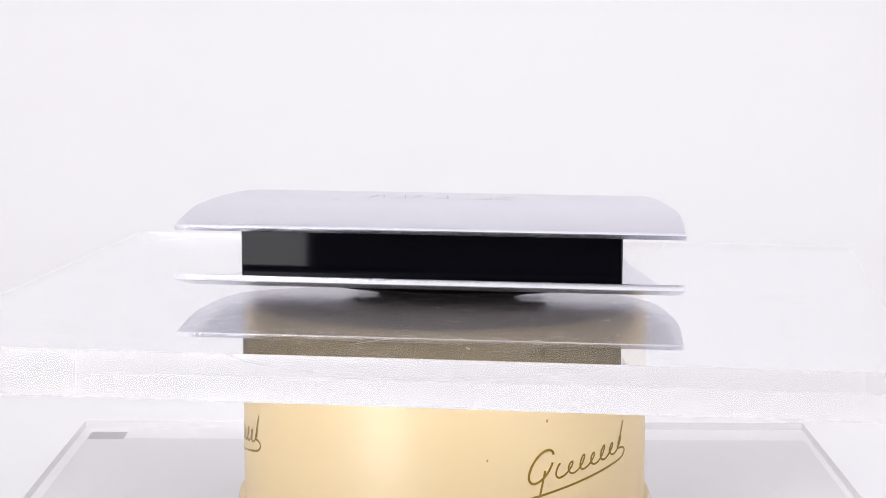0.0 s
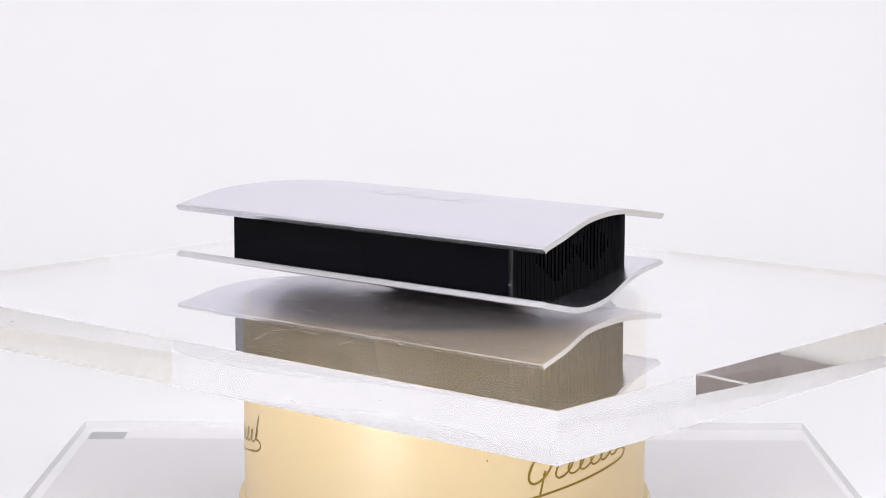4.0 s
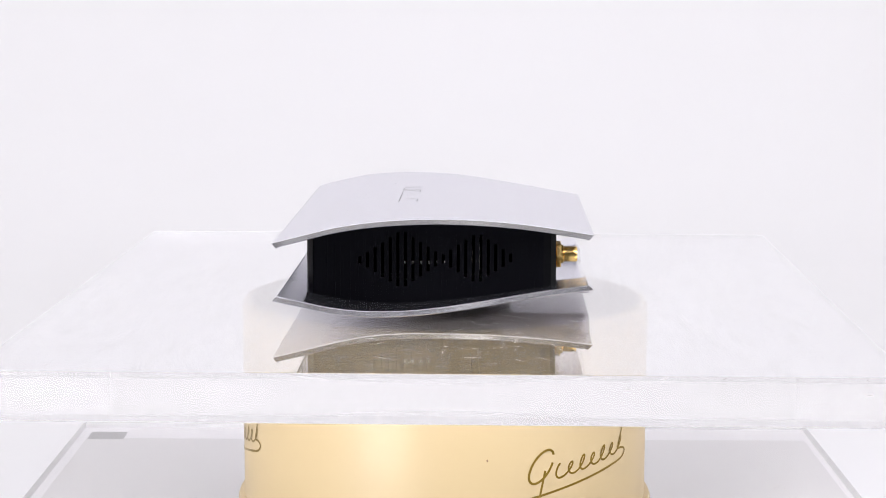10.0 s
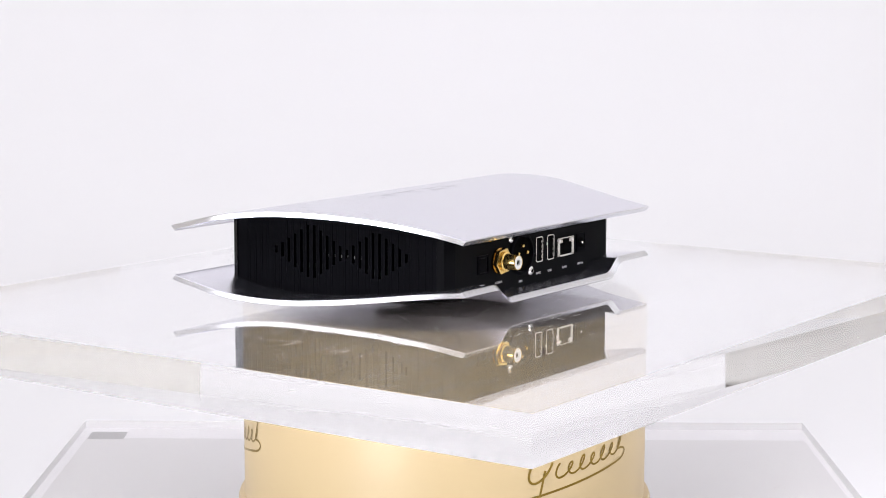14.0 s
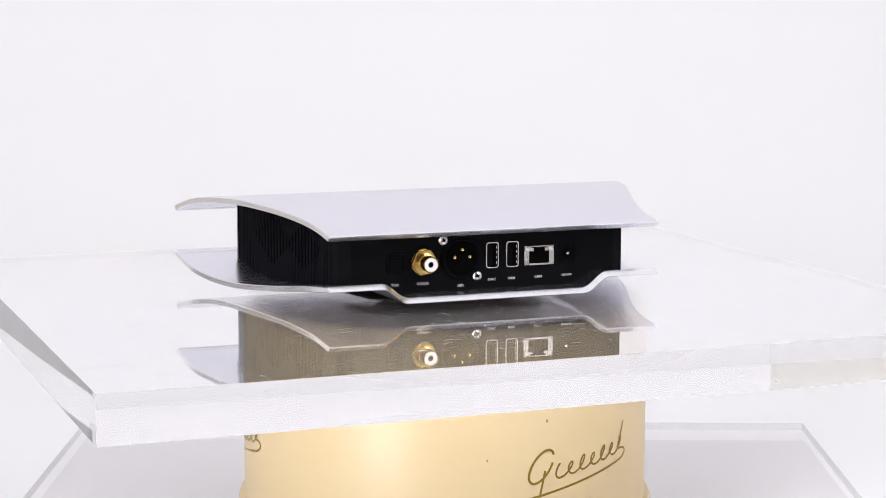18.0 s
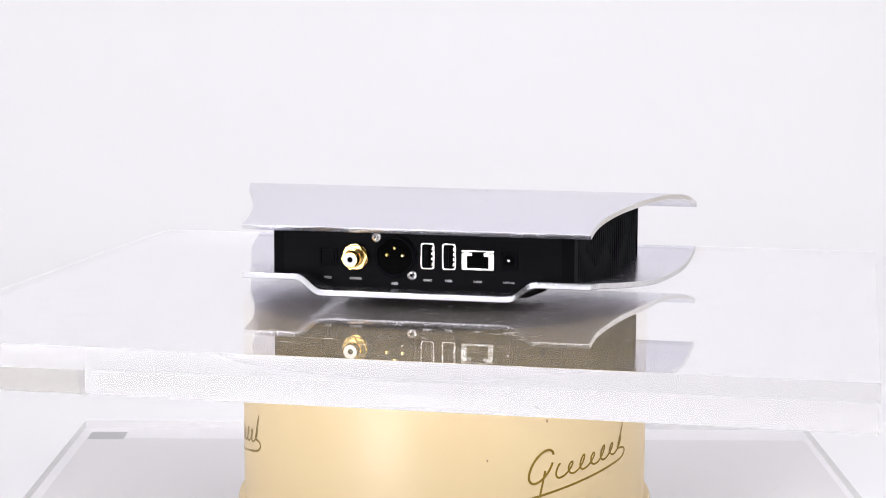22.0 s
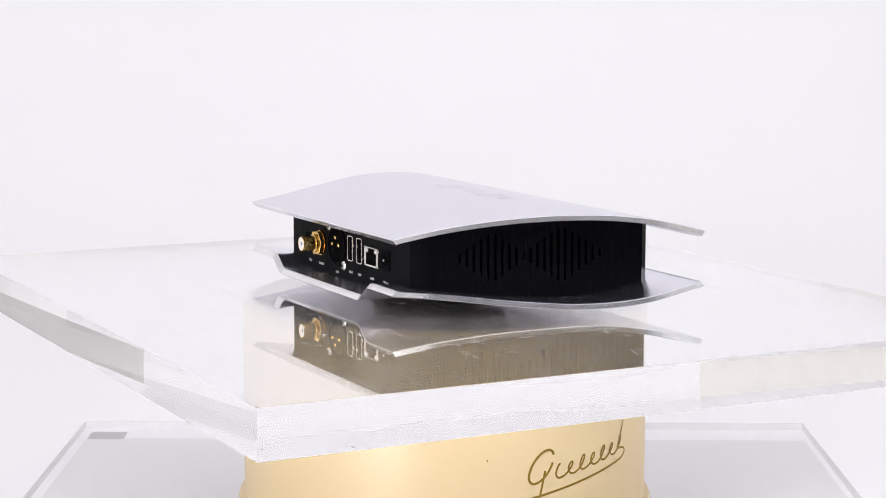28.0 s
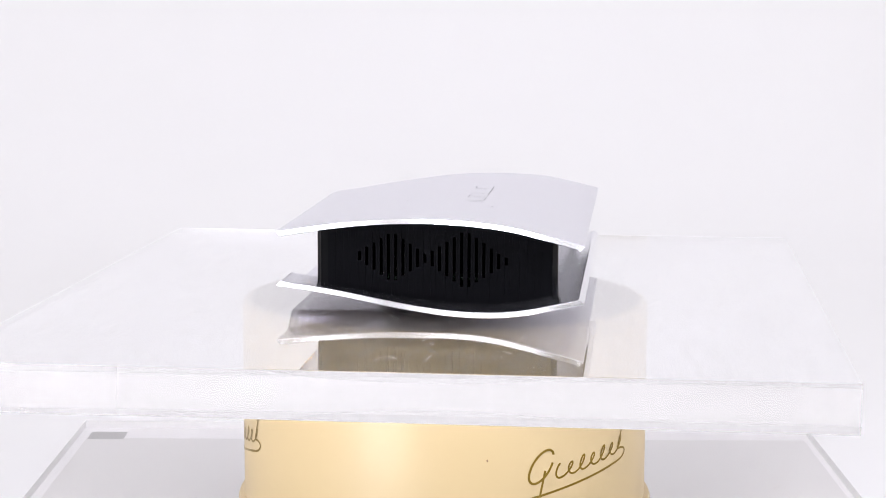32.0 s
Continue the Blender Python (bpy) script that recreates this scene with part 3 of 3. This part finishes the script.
    part("light_stop", bm, M_FLAT_BLACK, root, "added matt black box that stops light behind the vents")
    # a board and its parts, seen through the slots
    part("circuit_board", box(bmesh.new(), -0.0795, 0.0795, -0.045, 0.035, 0.0165, 0.0180), M_PCB, root, "dark green circuit board")
    bm = bmesh.new()
    prism(bm, [(0.0775, -0.0206), (0.0805, -0.0206), (0.0780, 0.0040), (0.0750, 0.0040)], Matrix.Translation((0, 0, 0.0178)), 0.0068)
    header = part("pin_header", bm, M_FLAT_BLACK, root, "black plastic pin header on the board")
    for i in range(6):
        ob = part("header_pin", box(bmesh.new(), -0.0005, 0.0005, -0.0006, 0.0006, 0, 0.0016, 0.0001), M_PIN, header)
        ob.location = (0.0790 - 0.0004 * i, -0.0184 + 0.00407 * i, 0.0246)
    for x, y, h in ((-0.0738, 0.0200, 0.0190), (-0.0738, 0.0164, 0.0190), (-0.0738, 0.0126, 0.0155), (-0.0738, -0.0064, 0.0145), (0.0735, 0.0150, 0.0165), (0.0735, 0.0192, 0.0180)):
        bm = lathe(bmesh.new(), [(0.0008, 0), (0.0010, 0.0004), (0.0010, h - 0.0005), (0.0007, h)], 14)
        ob = crisp(part("terminal_post", bm, M_STEEL, root, "thin bright terminal post"))
        ob.location = (x, y, 0.0178)

    # the sockets on the rear wall; +z of their frames points out of the rear, x to the beholder's right
    # openings have no depth: flat black caps paint the shade inside them
    def at(x, z, d=0.0):
        return Matrix.Translation((x, 0.0580 + d, z)) @ Matrix(((-1, 0, 0, 0), (0, 0, 1, 0), (0, 1, 0, 0), (0, 0, 0, 1)))

    # optical socket with its flap
    bm = frame_prism(bmesh.new(), round_rect(0.0098, 0.0098, 0.0006, 2), round_rect(0.0080, 0.0080, 0.0006, 2), at(0.0492, 0.0235), 0.0008)
    tos = part("optical_socket", bm, M_BLACK, root, "black optical socket")
    part("flap", prism(bmesh.new(), round_rect(0.0062, 0.0070, 0.0012, 3), at(0.0492, 0.0235), 0.0005), M_BLACK, tos)
    # coaxial socket
    cx, cz = 0.0346, 0.0240
    m = at(cx, cz)
    bm = lathe(bmesh.new(), [(0.0066, 0.0), (0.0068, 0.0012), (0.0052, 0.0013)], 32, m)
    coax = crisp(part("coaxial_socket", bm, M_GOLD, root, "gold-plated coaxial socket with hexagonal nut"))
    hexa = [(0.0072 * math.cos(radians(60 * k + 8)), 0.0072 * math.sin(radians(60 * k + 8))) for k in range(6)]
    bm = prism(bmesh.new(), hexa, m @ Matrix.Translation((0, 0, 0.0012)), 0.0026)
    bmesh.ops.bevel(bm, geom=bm.edges[:], offset=0.0003, segments=1, affect="EDGES")
    part("nut", bm, M_GOLD, coax)
    bm = lathe(bmesh.new(), [(0.0050, 0.0038), (0.0050, 0.0050), (0.0041, 0.0054), (0.0041, 0.0118), (0.0038, 0.0123), (0.0036, 0.0123), (0.0036, 0.0110)], 32, m)
    crisp(part("barrel", bm, M_GOLD, coax))
    bm = lathe(bmesh.new(), [(0.00355, 0.009), (0.00355, 0.0121), (0.0033, 0.0123), (0.0016, 0.0123), (0.0015, 0.0118), (0.0015, 0.009)], 32, m, caps=False)
    crisp(part("insulator", bm, M_WHITE, coax, "white plastic insulator"))
    part("painted_bore", lathe(bmesh.new(), [(0.0015, 0.0108), (0.0015, 0.0114)], 20, m), M_FLAT_BLACK, coax)
    # three-pin socket
    cx, cz = 0.0134, 0.0250
    m = at(cx, cz)
    bm = lathe(bmesh.new(), [(0.0112, 0.0), (0.0112, 0.0010), (0.0106, 0.0014), (0.0096, 0.0014), (0.0092, 0.0008), (0.0092, 0.0002)], 48, m)
    xlr = crisp(part("three_pin_socket", bm, M_BLACK, root, "round black three-pin digital socket"))
    part("painted_well", lathe(bmesh.new(), [(0.0091, 0.0002), (0.0091, 0.0004)], 48, m), M_FLAT_BLACK, xlr)
    for px, pz in ((-0.0042, 0.0006), (0.0042, 0.0006), (0.0, 0.0044)):
        bm = lathe(bmesh.new(), [(0.0010, 0.0003), (0.0010, 0.0015), (0.0007, 0.0019), (0.0002, 0.0020)], 14, m @ Matrix.Translation((px, pz, 0)))
        part("pin", bm, M_GOLD, xlr)
    for sx, sz in ((0.0235, 0.0345), (0.0046, 0.0153)):
        bm = lathe(bmesh.new(), [(0.0026, 0.0), (0.0026, 0.0006), (0.0020, 0.0013), (0.0009, 0.0016), (0.0007, 0.0009)], 24, at(sx, sz))
        screw = crisp(part("screw", bm, M_STEEL, root, "round nickel screw head"))
        bm = bmesh.new()
        for a in (20, 110):
            prism(bm, round_rect(0.0026, 0.0005, 0.0001, 1), at(sx, sz, 0.0013) @ Matrix.Rotation(radians(a), 4, "Z"), 0.00032)
        part("painted_cross", bm, M_FLAT_BLACK, screw)
    # two upright serial sockets
    for x in (-0.0038, -0.0151):
        m = at(x, 0.0256)
        bm = frame_prism(bmesh.new(), round_rect(0.0071, 0.0136, 0.0016, 4), round_rect(0.0060, 0.0125, 0.0011, 4), m, 0.0007)
        usb = part("serial_socket", bm, M_STEEL, root, "upright rectangular nickel-rimmed serial socket")
        part("painted_well", prism(bmesh.new(), round_rect(0.0060, 0.0125, 0.0011, 4), m, 0.00015), M_FLAT_BLACK, usb)
        part("tongue", prism(bmesh.new(), round_rect(0.0018, 0.0105, 0.0003, 2), m @ Matrix.Translation((-0.0012, 0, 0)), 0.0004), M_BLACK, usb)
        for k in range(4):
            part("spring_contact", prism(bmesh.new(), round_rect(0.0005, 0.0014, 0.0001, 1), m @ Matrix.Translation((0.0024, -0.0040 + 0.0027 * k, 0.0)), 0.0006), M_STEEL, usb)
    # network socket
    m = at(-0.0302, 0.0243)
    bm = bmesh.new()
    for x, y, w, h in ((-0.0070, -0.0009, 0.0028, 0.0084), (0.0070, -0.0009, 0.0028, 0.0084), (0, -0.0046, 0.0168, 0.0010), (-0.0064, 0.0046, 0.0040, 0.0010), (0.0064, 0.0046, 0.0040, 0.0010), (0, 0.0048, 0.0168, 0.0005), (-0.0047, 0.0031, 0.0030, 0.0016), (0.0047, 0.0031, 0.0030, 0.0016)):
        prism(bm, round_rect(w, h, 0.0001, 1), m @ Matrix.Translation((x, y, 0)), 0.0009)
    lan = part("network_socket", bm, M_STEEL, root, "shielded network socket with nickel frame")
    part("painted_well", prism(bmesh.new(), [(-0.0056, -0.0041), (0.0056, -0.0041), (0.0056, 0.0018), (0.0030, 0.0018), (0.0030, 0.0040), (-0.0030, 0.0040), (-0.0030, 0.0018), (-0.0056, 0.0018)], m, 0.0011), M_FLAT_BLACK, lan)
    for s in (-1, 1):
        part("indicator", prism(bmesh.new(), round_rect(0.0020, 0.0014, 0.0002, 1), m @ Matrix.Translation((s * 0.0066, 0.0033, 0)), 0.0012), M_WHITE, lan)
    # power socket
    m = at(-0.0464, 0.0247)
    bm = frame_prism(bmesh.new(), round_rect(0.0088, 0.0104, 0.0007, 2), round_rect(0.0076, 0.0092, 0.0007, 2), m, 0.0007)
    dc = part("power_socket", bm, M_BLACK, root, "black square power socket")
    part("face", prism(bmesh.new(), round_rect(0.0076, 0.0092, 0.0007, 2), m, 0.0004), M_BLACK, dc)
    part("painted_well", lathe(bmesh.new(), [(0.0029, 0.0003), (0.0029, 0.0007)], 28, m), M_FLAT_BLACK, dc)
    part("pin", lathe(bmesh.new(), [(0.0008, 0.0005), (0.0008, 0.0016), (0.0004, 0.0019)], 14, m), M_STEEL, dc)
    # captions
    for word, x, z, s in (("TOS", 0.0498, 0.0126, 0.0018), ("COAX", 0.0346, 0.0126, 0.0018), ("AES", 0.0138, 0.0106, 0.0018), ("DAC", -0.0038, 0.0129, 0.0018), ("USB", -0.0149, 0.0129, 0.0018), ("LAN", -0.0301, 0.0130, 0.0018), ("16V/1A", -0.0463, 0.0131, 0.0016)):
        text_mesh("caption", word, s, M_PRINT, rear, at(x, z, 0.0002), 1.15)

    # engraved wordmark on the upper shell, as plain bars
    bm = bmesh.new()

    def bar(x0, y0, x1, y1, w):
        d = Vector((x1 - x0, y1 - y0, 0))
        nrm = Vector((-d.y, d.x, 0)).normalized() * w / 2
        q = []
        for p in (Vector((x0, y0, 0)) + nrm, Vector((x0, y0, 0)) - nrm, Vector((x1, y1, 0)) - nrm, Vector((x1, y1, 0)) + nrm):
            q.append(bm.verts.new((p.x, p.y, z_top(p.y) + 0.00012)))
        bm.faces.new(q)
    yb, yt = -0.0235, -0.0140
    for i, kind in enumerate("vuruluc"):
        xc = -0.0345 + 0.0115 * i
        w = 0.0040
        if kind in "vr":
            bar(xc - w, yb, xc, yt, 0.00045)
        if kind in "vu":
            bar(xc + w, yb, xc + w * 0.6, yt, 0.00045)
        if kind in "ul":
            bar(xc - w, yb, xc + w, yb, 0.00045)
        if kind in "rc":
            bar(xc - w, yt, xc + w, yt, 0.00045)
        if kind == "c":
            bar(xc - w, yb, xc + w, yb, 0.00045)
    part("engraved_mark", bm, M_ENGRAVE, root, "row of thin grey engraved bars")

    # broad rubber foot under the belly: a thin dished pad with a shallow bowed front, drawn in towards its root
    FOOT_Y = 0.010
    bm = bmesh.new()
    ring = []
    for k in range(37):
        x = -0.056 + 0.112 * k / 36
        ring.append((x, -0.0215 + 0.0150 * (x / 0.056) ** 2))
    ring += [(0.050 - 0.100 * k / 12, 0.036 - 0.016 * ((k - 6) / 6) ** 2) for k in range(13)]
    foot_rows = [[bm.verts.new((x * (0.4 + 0.6 * q), (y - FOOT_Y) * q + FOOT_Y, z_low(x * (0.4 + 0.6 * q), (y - FOOT_Y) * q + FOOT_Y) + 0.0008 if z is None else z)) for x, y in ring] for q, z in ((0.99, 0.0), (1.0, 0.0002), (1.0, 0.0005), (0.7, 0.0016), (0.35, None))]
    for p, q in zip(foot_rows, foot_rows[1:]):
        for i in range(len(ring)):
            bm.faces.new((p[i], p[(i + 1) % len(ring)], q[(i + 1) % len(ring)], q[i]))
    bm.faces.new(foot_rows[0][::-1])
    bm.faces.new(foot_rows[-1])
    crisp(part("foot", bm, M_RUBBER, root, "wide rounded black rubber foot"))
    return tagged(root, "silver and black streaming player with curved aluminium shells on the plate", "audio player")


player = device()


def motions():
    half_seconds = [k / 2 for k in range(65)]
    spin = [TURN0 + RATE * t for t in half_seconds]
    walk(turning_plate, [(t, pose(0, 0, 0, 0, 0, a)) for t, a in zip(half_seconds, spin)])
    walk(player, [(t, pose(0, 0, 0, 0, 0, a) @ pose(OFF, 0, 0.00024)) for t, a in zip(half_seconds, spin)])


motions()
